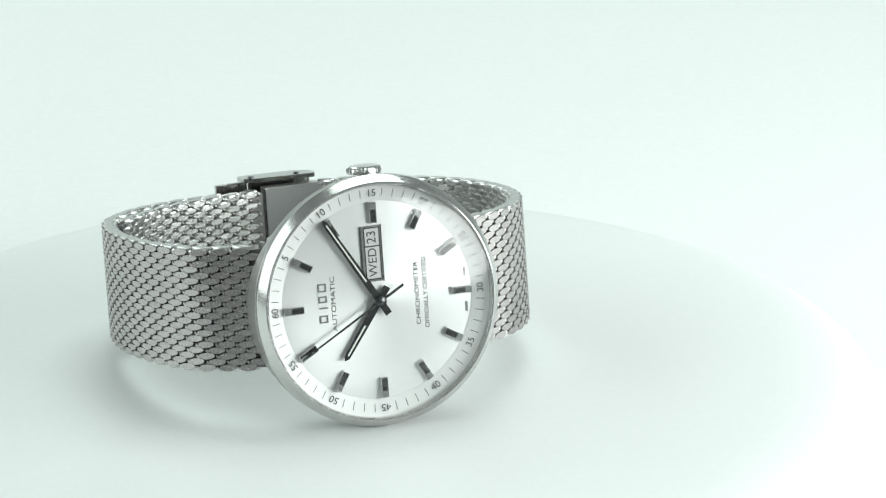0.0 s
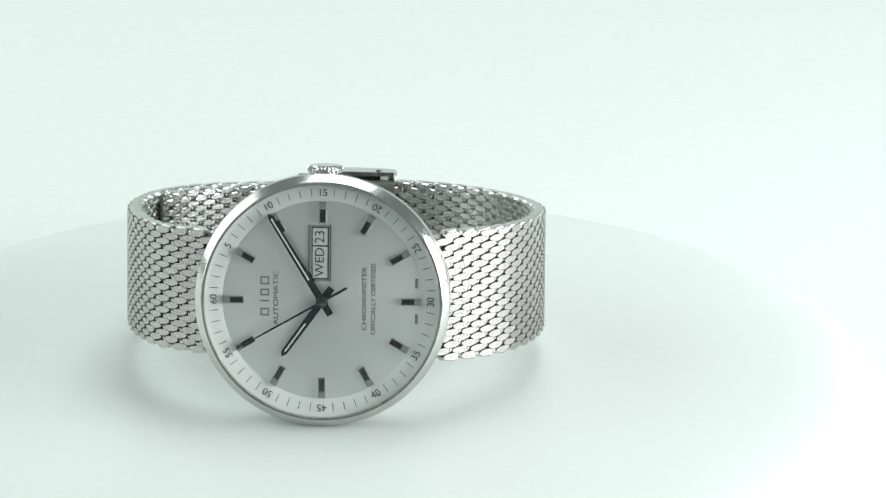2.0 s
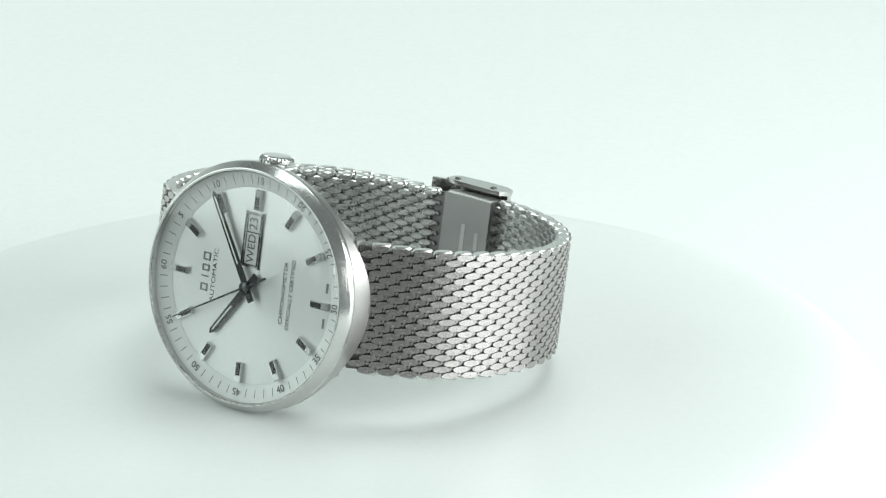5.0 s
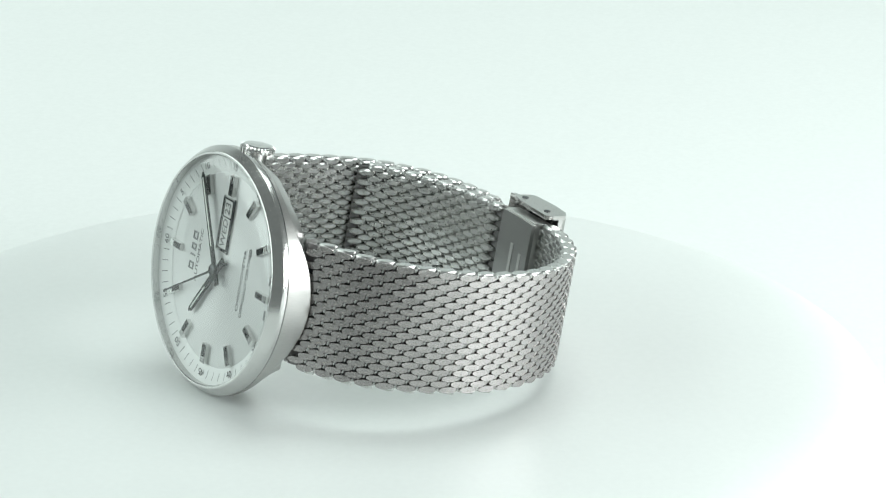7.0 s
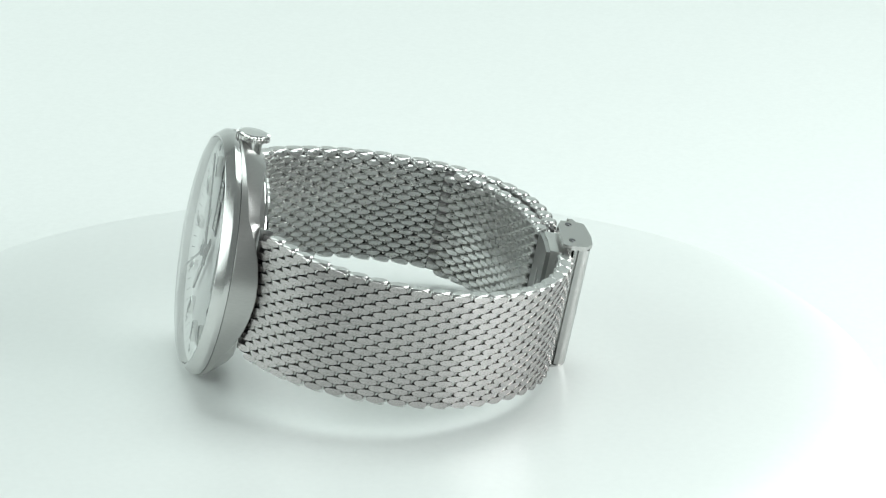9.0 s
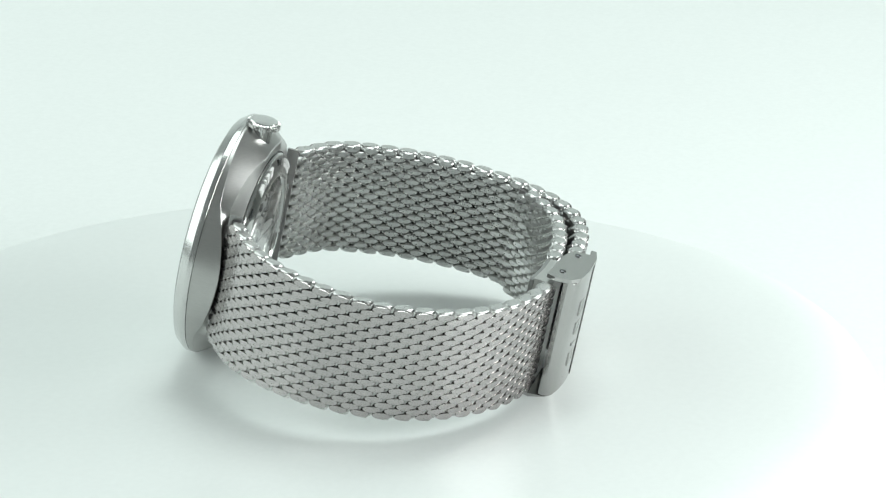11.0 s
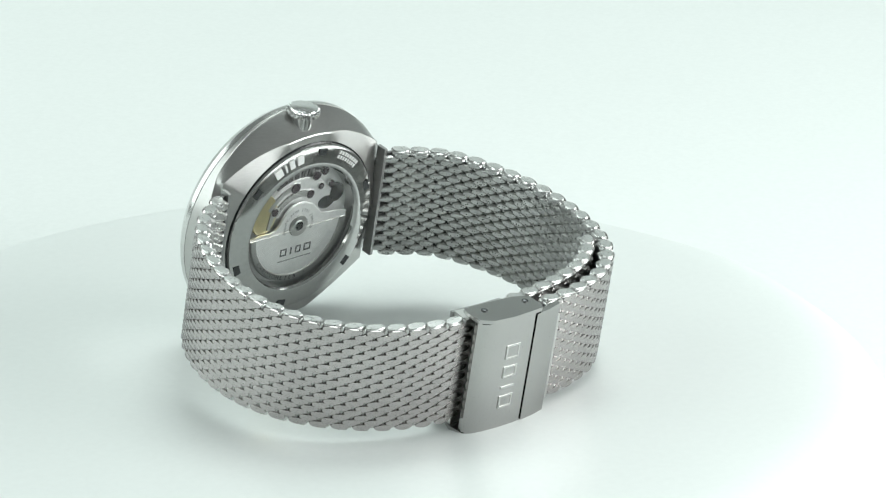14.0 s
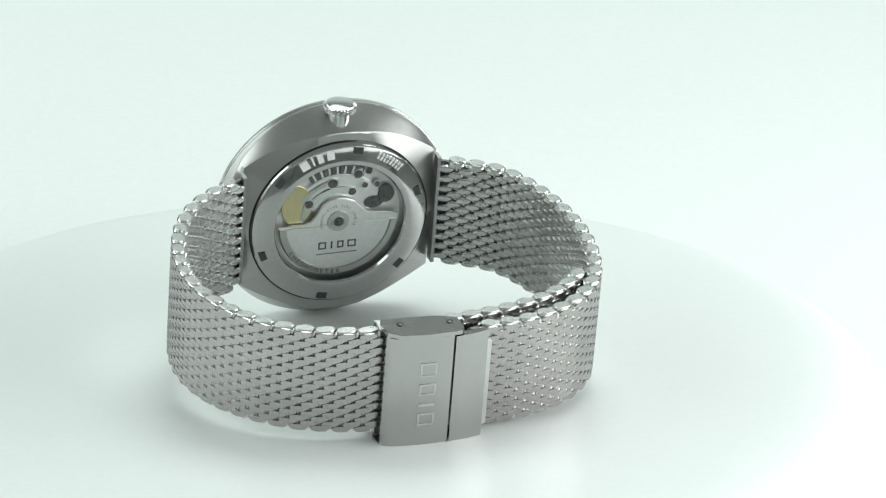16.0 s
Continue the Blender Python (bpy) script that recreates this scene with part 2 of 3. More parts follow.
def build_case(watch):
    bezel = part("bezel", lathe([(18.9, 0.6), (18.9, -1.45), (19.0, -1.6), (19.3, -1.62), (19.42, -1.55), (20.36, -0.3), (20.46, -0.12), (20.5, 0.1), (20.5, 0.76), (20.44, 0.82), (19, 0.82)], 192), STEEL_BEZEL, watch, "polished steel bezel with a sloping flank", sharp=14)
    part("case_seam", lathe([(19.2, 0.8), (20.4, 0.8), (20.4, 0.92), (19.2, 0.92)]), GUN_METAL, bezel)
    part("case_body", case_body(), STEEL_BRUSHED, watch, "brushed steel case with a cushion-shaped back", sharp=24)
    back = part("case_back", lathe([(12, 5.3), (15.4, 5.5), (15.42, 6.0), (15.25, 6.3), (14.9, 6.45), (12.7, 6.9), (12.0, 6.98), (11.6, 6.9), (11.35, 6.5), (11.2, 4.2), (12, 4.2)], 160), STEEL_BACK, watch, "polished screwed case back with a window", sharp=28)
    part("gasket", lathe([(15.35, 5.5), (15.7, 5.5), (15.7, 5.7), (15.35, 5.7)], 128), BLACK_LACQUER, back, "black gasket line")

    def arc_plate(a, r0, r1, width, y0, y1, name, mat):
        """A small plate on the ring at the angle a, seen square on from the middle."""
        c, q = math.cos(radians(a)), math.sin(radians(a))
        out = [(r * c - v * q, r * q + v * c) for r, v in ((r0, -width / 2), (r1, -width / 2), (r1, width / 2), (r0, width / 2))]
        return part(name, slab(out, y0, y1), mat, back, smooth=False)
    for k in range(6):
        arc_plate(40 + 60 * k, 13.2, 14.75, 1.75, 6.72, 6.2, "key_notch", GUN_METAL)
    # engraved mark, as plain bars, along the ring
    for a, w in ((60.5, 1.5), (67, 0.35), (72.5, 1.0), (80, 1.3)):
        arc_plate(a, 13.0, 14.7, w, 6.86, 6.4, "engraved_mark", ENGRAVING)
    for row in (13.35, 14.15):
        for k in range(8):
            arc_plate(116 + 2.7 * k, row, row + 0.6, 0.36, 6.84, 6.4, "engraved_code", ENGRAVING)
    part("back_crystal", lathe([(0, 6.62), (11.34, 6.55)], 96, closed=False), CRYSTAL, watch, "clear display window")
    glass = part("crystal", lathe([(18.95, -1.45), (18.8, -1.75), (18.3, -2.0), (17, -2.3), (14, -2.7), (10, -3.0), (5, -3.2), (0, -3.3)], 96, closed=False), CRYSTAL, watch, "domed clear sapphire crystal")
    for o in (glass, bpy.data.objects["back_crystal"]):
        o.visible_shadow = False


def build_crown(watch):
    def up(bm):
        bmesh.ops.transform(bm, matrix=Matrix.Translation((0.2 * MM, 3.3 * MM, -1.0 * MM)) @ pose(0, 0, 0, 90), verts=bm.verts)
        return bm
    part("crown_stem", up(lathe([(0, 17.6), (1.7, 17.6), (1.7, 21.5), (0, 21.5)], 32, closed=False)), STEEL_POLISHED, watch)
    bm = bmesh.new()
    seg = 96
    rings = []
    for r, h in ((1.9, 21.3), (2.5, 21.35), (2.7, 21.5), (2.7, 22.15), (2.5, 22.35), (2.3, 22.42), (2.2, 22.55), (1.2, 22.68), (0.0, 22.7)):
        if r == 0:
            rings.append([bm.verts.new((0, 0, h * MM))])
            continue
        ring = []
        for k in range(seg):
            a = 2 * math.pi * k / seg
            q = r + (0.16 * (1 if (k % 4) < 2 else -1) if 2.4 < r else 0)
            ring.append(bm.verts.new((q * math.cos(a) * MM, q * math.sin(a) * MM, h * MM)))
        rings.append(ring)
    for a, b in zip(rings, rings[1:]):
        for k in range(seg):
            j = (k + 1) % seg
            if len(b) == 1:
                bm.faces.new((a[k], b[0], a[j]))
            else:
                bm.faces.new((a[k], b[k], b[j], a[j]))
    bm.faces.new(rings[0])
    bmesh.ops.transform(bm, matrix=Matrix.Translation((0.2 * MM, 3.3 * MM, -1.0 * MM)), verts=bm.verts)
    part("crown", bm, STEEL_POLISHED, watch, "fluted polished winding crown")


def build_dial(watch):
    dial = part("dial", lathe([(0, 0.35), (8, 0.36), (13, 0.42), (15.6, 0.55), (16.1, 0.62), (16.1, 1.3), (0, 1.3)], 128, closed=False), DIAL_SILVER, watch, "silver sunray dial")
    ring = part("minute_ring", lathe([(16.1, 0.55), (16.3, 0.45), (18.95, -0.35), (18.95, 1.2), (16.1, 1.2)], 128), RING_WHITE, watch, "white sloping minute ring")

    def ring_y(r):
        return 0.45 - 0.8 * (r - 16.3) / 2.65 - 0.03
    tick = {}
    for k in range(60):
        if k % 5 == 0:
            continue
        a = radians(180 - 6 * k)
        c, s = math.cos(a), math.sin(a)
        r0, r1 = 16.85, 18.15
        bm = bmesh.new()
        w = 0.055
        for r in (r0, r1):
            for sgn in (-1, 1):
                bm.verts.new(((r * c - sgn * w * s) * MM, ring_y(r) * MM, (r * s + sgn * w * c) * MM))
        v = list(bm.verts)
        bm.faces.new((v[0], v[1], v[3], v[2]))
        bmesh.ops.solidify(bm, geom=bm.faces[:], thickness=0.02 * MM)
        part("minute_mark", bm, BLACK_PRINT, ring, smooth=False)
    for k in range(12):
        n = 60 if k == 0 else 5 * k
        a = 180 - 30 * k
        flip = n in (20, 25, 30, 35, 40)
        c, s = math.cos(radians(a)), math.sin(radians(a))
        lettering(str(n), 1.15, 17.45 * c, ring_y(17.45) - 0.2, 17.45 * s, a + 90 if flip else a - 90, BLACK_PRINT, ring, "numeral")
        # applied hour marker: polished block with a black inlay
        def m(name, r0, r1, w, y0, y1, mat, parent, bev):
            return part(name, bar(r0 * c, r0 * s, r1 * c, r1 * s, w, w, y0, y1, bev), mat, parent, smooth=False)
        mark = m("hour_marker", 12.6, 15.95, 1.22, -0.35, 0.5, STEEL_POLISHED, dial, 0.12)
        m("inlay", 12.75, 14.8, 0.84, -0.42, 0.0, BLACK_LACQUER, mark, 0.05)
    # printed words and the mark (plain shapes)
    zc = 0.55
    for z0, w in ((-2.55, 1.25), (-0.75, 0.24), (0.65, 1.1), (2.55, 1.35)):
        part("applied_mark", outline_bar(-9.95, -8.55, z0 + zc, w, 0.24, 0.24, 0.42), GREY_PRINT, dial, smooth=False)
    lettering("AUTOMATIC", 0.78, -7.45, 0.33, 0.3, 90, BLACK_PRINT, dial, wide=1.38)
    lettering("CHRONOMETER", 0.72, 6.75, 0.33, 0.3, 90, BLACK_PRINT, dial, wide=1.35)
    lettering("OFFICIALLY CERTIFIED", 0.72, 8.2, 0.33, 0.3, 90, BLACK_PRINT, dial, wide=1.12)
    part("printed_mark", bar(15.1, 2.1, 15.1, 3.7, 0.45, 0.45, 0.5, 0.55), GREY_PRINT, dial, smooth=False)
    part("printed_mark", bar(15.1, -2.1, 15.1, -3.7, 0.45, 0.45, 0.5, 0.55), GREY_PRINT, dial, smooth=False)
    # day and date window
    win = part("date_window", slab([(-2.2, 3.1), (1.25, 3.1), (1.25, 12.2), (-2.2, 12.2)], 0.14, 0.42), STEEL_POLISHED, dial, "polished frame of the day and date window", smooth=False)
    part("calendar_disc", slab([(-1.6, 3.6), (0.85, 3.6), (0.85, 11.8), (-1.6, 11.8)], 0.1, 0.3), DATE_WHITE, win, smooth=False)
    part("divider", slab([(-1.6, 8.75), (0.85, 8.75), (0.85, 8.95), (-1.6, 8.95)], 0.05, 0.3), GUN_METAL, win, smooth=False)
    for x0, x1, z0, z1 in ((-1.7, -1.58, 3.5, 11.9), (0.83, 1.0, 3.5, 11.9), (-1.7, 1.0, 3.45, 3.62), (-1.7, 1.0, 11.75, 11.92), (-2.26, -2.14, 3.1, 12.2), (1.2, 1.32, 3.0, 12.3)):
        part("window_edge", slab([(x0, z0), (x1, z0), (x1, z1), (x0, z1)], 0.04, 0.3), GUN_METAL, win, smooth=False)
    lettering("WED", 1.45, -0.4, 0.05, 6.25, 90, BLACK_PRINT, win, wide=1.0)
    lettering("23", 1.55, -0.4, 0.05, 10.35, 90, BLACK_PRINT, win, wide=0.98)


def pointer(name, watch, tip, tail, w0, w1, y, lume):
    """A watch pointer: baton with a pale strip and a short tail."""
    tx, tz = tip
    d = math.hypot(tx, tz)
    ux, uz = tx / d, tz / d
    ob = part(name, slab([(ux * -tail - uz * w0 / 2, uz * -tail + ux * w0 / 2), (ux * d * 0.3 - uz * w0 / 2, uz * d * 0.3 + ux * w0 / 2),
                          (ux * (d - 0.7) - uz * w1 / 2, uz * (d - 0.7) + ux * w1 / 2), (tx, tz),
                          (ux * (d - 0.7) + uz * w1 / 2, uz * (d - 0.7) - ux * w1 / 2), (ux * d * 0.3 + uz * w0 / 2, uz * d * 0.3 - ux * w0 / 2),
                          (ux * -tail + uz * w0 / 2, uz * -tail - ux * w0 / 2)], y, y + 0.25), BLACK_LACQUER, watch, smooth=False)
    if lume:
        a, b = lume
        part("lume_strip", bar(ux * a, uz * a, ux * b, uz * b, 0.25, 0.25, y - 0.04, y + 0.1), LUME, ob, smooth=False)
    return ob


def build_pointers(watch):
    pointer("hour_pointer", watch, (-6.5, -9.1), 2.6, 1.15, 0.95, -0.5, (4.6, 10.2))
    pointer("minute_pointer", watch, (-8.7, 14.1), 2.6, 1.1, 0.85, -0.9, (4.0, 15.6))
    ux, uz = -0.868, -0.497
    sec = part("second_pointer", bar(-ux * 4.6, -uz * 4.6, ux * 15.9, uz * 15.9, 0.42, 0.2, -1.25, -1.05), GUN_METAL, watch, smooth=False)
    part("cap", lathe([(0.95, -0.9), (0.95, -1.4), (0.75, -1.55), (0, -1.6)], 32, closed=False), GUN_METAL, sec)


def build_movement(watch):
    plate = part("movement_plate", lathe([(11.2, 4.4), (0, 4.4), (0, 3.9), (11.2, 3.9)], 96, closed=False), ROTOR_STEEL, watch, "steel movement behind the display window")
    # bridge in the upper half, with stepped edges that run round the middle
    def sector(r0, r1, a0, a1, step=6):
        out = [(r1 * math.cos(radians(a)), r1 * math.sin(radians(a))) for a in range(a0, a1 + 1, step)]
        return out + [(r0 * math.cos(radians(a)), r0 * math.sin(radians(a))) for a in range(a1, a0 - 1, -step)]
    part("bridge", slab(sector(2.5, 8.6, 24, 168), 4.95, 4.3, 0.12), ROTOR_STEEL, plate)
    part("bridge", slab(sector(5.2, 6.4, 30, 114), 5.2, 4.8, 0.2), STEEL_POLISHED, plate)
    part("bridge", slab(sector(7.0, 7.9, 30, 90), 5.15, 4.8, 0.2), STEEL_SATIN, plate)
    part("winding_gear", slab(sector(8.5, 10.4, 58, 118), 4.75, 4.3, 0.1), STEEL_DARK, plate)
    for k in range(15):
        a = radians(58 + 4.2 * k)
        part("gear_tooth", bar(8.8 * math.cos(a), 8.8 * math.sin(a), 10.2 * math.cos(a), 10.2 * math.sin(a), 0.4, 0.34, 5.0, 4.6), STEEL_POLISHED if k % 2 else STEEL_DARK, plate, smooth=False)
    for x, z, r in ((1.2, 7.1, 0.85), (-2.3, 5.2, 0.66), (-4.5, 6.2, 0.5), (-3.2, 8.5, 0.75), (-5.0, 9.0, 0.66), (5.2, 3.5, 0.72), (-6.7, 6.2, 0.5)):
        seat = part("jewel", slab([(x + r * math.cos(k * math.pi / 8), z + r * math.sin(k * math.pi / 8)) for k in range(16)], 5.3, 4.7), RUBY_DARK, plate)
        part("jewel_rim", slab([(x + (r + 0.16) * math.cos(k * math.pi / 8), z + (r + 0.16) * math.sin(k * math.pi / 8)) for k in range(16)], 5.22, 4.6), STEEL_POLISHED, seat)
    for x, z, rx, rz in ((-6.2, 2.6, 1.7, 1.2), (-8.4, 4.0, 1.5, 1.7)):
        part("opening", slab([(x + rx * math.cos(k * math.pi / 10), z + rz * math.sin(k * math.pi / 10)) for k in range(20)], 5.08, 4.5), GUN_METAL, plate)
    bal = [(7.3 + 2.7 * math.cos(radians(a)), 3.3 + 3.8 * math.sin(radians(a))) for a in range(0, 360, 15)]
    part("balance_wheel", slab(bal, 5.12, 4.6, 0.1), BRASS, plate, "brass-coloured balance wheel")
    part("balance_cock", slab([(4.3, 4.2), (5.2, 4.5), (6.1, 3.6), (6.6, 0.4), (6.0, 0.2), (5.2, 2.4), (4.2, 2.8)], 5.28, 4.8, 0.1), STEEL_SATIN, plate)
    # rotor: half disc whose upper edge sweeps up round the hub
    out = [(10.5 * math.cos(radians(a)), 10.5 * math.sin(radians(a))) for a in range(178, 363, 5)]
    out += [(8.0, -0.1), (6.0, -0.2), (5.0, 0.1), (4.2, 0.9), (3.6, 2.0), (2.9, 3.2), (1.8, 4.0), (0.4, 4.35), (-1.2, 4.2), (-2.8, 3.5), (-4.0, 2.2), (-5.0, 1.3), (-6.6, 0.9), (-8.5, 0.7)]
    rotor = part("winding_rotor", slab(out, 5.75, 5.35, 0.12), ROTOR_STEEL, watch, "satin steel winding rotor with printed words", smooth=False)
    part("rotor_weight", lathe([(9.0, 5.6), (9.3, 6.0), (10.3, 6.0), (10.5, 5.6)], 96, lambda x, y, z: (x, y, min(z, -0.6))), STEEL_SATIN, rotor)
    part("hub", lathe([(0, 6.0), (0.9, 6.0), (1.1, 5.9), (1.15, 5.95), (1.9, 5.95), (2.0, 5.7)], 40, closed=False), STEEL_SATIN, rotor)
    part("hub_screw", lathe([(0, 6.1), (0.85, 6.07), (0.85, 5.95)], 24, closed=False), GUN_METAL, rotor)
    words = "TWENTY-FIVE (25) JEWELS"
    for k, ch in enumerate(words):
        if ch == " ":
            continue
        a = 200 - 220 * k / (len(words) - 1)
        # seen from the back, x runs the other way
        c, s = math.cos(radians(a)), math.sin(radians(a))
        lettering(ch, 0.5, -2.95 * c, 5.78, 2.95 * s, a - 90, GREY_PRINT, rotor, back=True)
    words = "CHRONOMETER"
    for k, ch in enumerate(words):
        a = 214 + 58 * k / (len(words) - 1)
        c, s = math.cos(radians(a)), math.sin(radians(a))
        lettering(ch, 0.75, -9.8 * c, 6.03, 9.8 * s, a + 90, BLACK_PRINT, rotor, back=True)
    for x, w in ((2.6, 1.4), (0.95, 0.3), (-0.6, 1.15), (-2.6, 1.5)):
        part("printed_mark", outline_bar(-5.35, -3.95, x, w, 0.26, 5.79, 5.7, False), BLACK_PRINT, rotor, smooth=False)
    part("printed_line", bar(3.6, -6.3, -3.6, -6.3, 0.2, 0.2, 5.78, 5.7), GREY_PRINT, rotor, smooth=False)


# ---- the mesh band ----
SIDE_R = [(17.2, 5.3), (20.5, 5.6), (27.4, 10.4), (32.2, 17.0), (35.0, 25.1), (35.6, 33.8), (33.4, 42.2), (28.6, 49.3), (22.0, 54.5), (14.6, 57.4), (7.5, 58.6)]
SIDE_L = [(-17.2, 5.3), (-20.5, 5.5), (-27.5, 10.2), (-31.6, 17.4), (-33.9, 25.3), (-34.6, 33.6), (-33.5, 42.2), (-30.3, 49.8), (-24.2, 55.4), (-16.0, 58.3), (-8.0, 59.0), (-5.0, 59.0)]


def spline(points, step):
    """Points at even steps on a smooth curve through the given ones."""
    p = [Vector((*q, 0)) for q in points]
    p = [p[0] * 2 - p[1]] + p + [p[-1] * 2 - p[-2]]
    fine = []
    for i in range(1, len(p) - 2):
        for k in range(20):
            t = k / 20
            a, b, c, d = p[i - 1:i + 3]
            fine.append(0.5 * ((2 * b) + (c - a) * t + (2 * a - 5 * b + 4 * c - d) * t * t + (3 * b - a - 3 * c + d) * t ** 3))
    fine.append(p[-2])
    out, carry = [fine[0]], 0.0
    for a, b in zip(fine, fine[1:]):
        d = (b - a).length
        at = step - carry
        while at <= d:
            out.append(a + (b - a) * (at / d))
            at += step
        carry = (carry + d) % step if d >= step - carry else carry + d
    return out


def band_mid(x, y):
    """Height of the band's middle: its free half rides a little higher towards the clasp."""
    k = max(0, min(1, y / 58))
    return 2.4 * k * k if x > 0 else 1.6 * k


def band_half(x, y):
    k = max(0, min(1, y / 50))
    return 11.0 - 1.5 * k if x > 0 else 10.4 - 0.9 * k


def inset(points, d):
    """The points moved inwards by d."""
    out = []
    for i, p in enumerate(points):
        a, b = Vector(points[max(i - 1, 0)]), Vector(points[min(i + 1, len(points) - 1)])
        t = (b - a).normalized()
        n = Vector((t.y, -t.x))
        if n.dot(Vector(p) - Vector((0, 30))) > 0:
            n = -n
        q = Vector(p) + n * (d if i else 0)
        out.append((q.x, q.y))
    return out


def link_mesh(long, wide, thick, rings_at, sag=0.12):
    """One flattened wire crown of the weave: an oval with an eased, nearly flat top."""
    bm = bmesh.new()
    n = 12
    rings = []
    for k_in, h in rings_at:
        ring = []
        for k in range(n):
            a = 2 * math.pi * k / n
            c, s = math.cos(a), math.sin(a)
            x = math.copysign(abs(c) ** 0.9, c) * long / 2 * (1 - (1 - k_in) * 0.6)
            z = math.copysign(abs(s) ** 0.88, s) * wide / 2 * k_in
            ring.append(bm.verts.new((x * MM, (h - sag * (2 * x / long) ** 2) * thick * MM, z * MM)))
        rings.append(ring)
    for a, b in zip(rings, rings[1:]):
        for k in range(n):
            bm.faces.new((a[k], a[(k + 1) % n], b[(k + 1) % n], b[k]))
    bm.faces.new(rings[-1])
    return bm


PITCH = 3.35
FLAT = ((0.9, -0.5), (1.0, 0.05), (0.98, 0.3), (0.9, 0.4))
ROUNDED = ((0.8, -0.5), (1.0, -0.05), (0.88, 0.28), (0.55, 0.47))
ROWS = 21


def build_band(band, points, label_at, flip, first_as_parts, rise=0.0):
    """Half of the band: a dark core for the shade in the gaps, woven ovals on both faces and looped edges."""
    step = PITCH / 4
    path = spline(points, step)
    n = len(path)
    frames = []
    for i, p in enumerate(path):
        t = (path[min(i + 1, n - 1)] - path[max(i - 1, 0)]).normalized()
        out = Vector((t.y, -t.x, 0))
        if out.dot(p - Vector((0, 30, 0))) < 0:
            out = -out
        lift = rise * i / (n - 1)
        frames.append((p, t, out, band_mid(p.x, p.y) + lift * 0.6, band_half(p.x, p.y) + lift * 0.4))
    # core: a plain slab, coloured dark as the shade in the weave's deep holes
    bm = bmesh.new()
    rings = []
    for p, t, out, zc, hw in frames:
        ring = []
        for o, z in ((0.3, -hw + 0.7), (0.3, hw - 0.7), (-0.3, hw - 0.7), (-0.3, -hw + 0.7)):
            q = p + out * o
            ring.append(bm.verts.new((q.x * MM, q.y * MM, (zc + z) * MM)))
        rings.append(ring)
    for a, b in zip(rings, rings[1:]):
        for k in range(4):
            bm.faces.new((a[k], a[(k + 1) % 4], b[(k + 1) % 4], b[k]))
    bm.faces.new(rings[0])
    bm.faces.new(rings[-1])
    part("gap_shade_core", bm, STEEL_DARK, band)
    oval = finish("link", link_mesh(PITCH * 0.93, 1.2, 1.25, FLAT, 0.2), STEEL_LINK, True, 25)
    rope = finish("inner_link", link_mesh(PITCH * 0.97, 1.36, 1.4, ROUNDED, 0.34), STEEL_ROPE, True, 80)
    loop = finish("edge_link", link_mesh(PITCH * 0.94, 1.9, 1.2, FLAT, 0.02), STEEL_ROPE, True, 80)
    cross = finish("cross_wire", link_mesh(0.9, 0.5, 0.8, ROUNDED, 0.3), STEEL_ROPE, True, 80)
    verts, faces, slots, singles = [], [], [], []

    def put(me, m, single):
        if single:
            ob = new(me.name, me)
            ob.parent = band
            ob.matrix_basis = m
            singles.append(ob)
            return
        base = len(verts)
        verts.extend((m @ v.co)[:] for v in me.vertices)
        faces.extend([base + k for k in f.vertices] for f in me.polygons)
        slot = 1 if me.materials[0] == STEEL_ROPE else 0
        slots.extend(slot for f in me.polygons)

    count = 0
    for i in range(2, n - 2):
        if i % 2:
            continue
        p, t, out, zc, hw = frames[i]
        # staggered: even columns take the even rows
        col = (i // 2) % 2
        for side in (1, -1):
            for r in range(ROWS):
                if r % 2 != col:
                    continue
                z = zc + (-1 + (2 * r + 1) / ROWS) * (hw - 0.35)
                pos = p + out * (side * 0.78)
                ax, ay = t, out * side
                az = ax.cross(ay)
                m = Matrix((ax, ay, az)).transposed().to_4x4()
                lean = (3.5 if flip == 1 else 2.5) if side == 1 else -6 * flip
                m = Matrix.Translation((pos.x * MM, pos.y * MM, z * MM)) @ m @ pose(0, 0, 0, 0, lean, -2.6 if side == 1 else 1.5 * flip)
                loose = 0.5 if side == 1 else 1.5
                m = m @ pose(0, 0, 0, random.uniform(-loose, loose), random.uniform(-1, 1), random.uniform(-loose, loose))
                single = side == 1 and first_as_parts and count < 300
                count += single
                put(oval if side == 1 else rope, m, single)
                # the crossing wire that shows between the ends of two ovals
                put(cross, m @ Matrix.Translation((PITCH / 2 * MM, -0.1 * MM, 0)) @ pose(0, 0, 0, 0, 62 * flip, 0), False)
        if i % 4 == 0:
            for e in (1, -1):
                ax, ay = t, Vector((0, 0, e))
                m = Matrix((ax, ay, ax.cross(ay))).transposed().to_4x4()
                put(loop, Matrix.Translation((p.x * MM, p.y * MM, (zc + e * (hw - 0.55)) * MM)) @ m @ pose(0, 0, 0, 0, 9 * flip, 4), False)
    me = bpy.data.meshes.new("weave")
    me.from_pydata(verts, [], faces)
    me.materials.append(STEEL_LINK)
    me.materials.append(STEEL_ROPE)
    for f, k in zip(me.polygons, slots):
        f.material_index = k
        f.use_smooth = True
    me.set_sharp_from_angle(angle=radians(32))
    ob = new("weave", me)
    ob.parent = band
    tagged(ob, label_at, kind="stuff")
    return frames


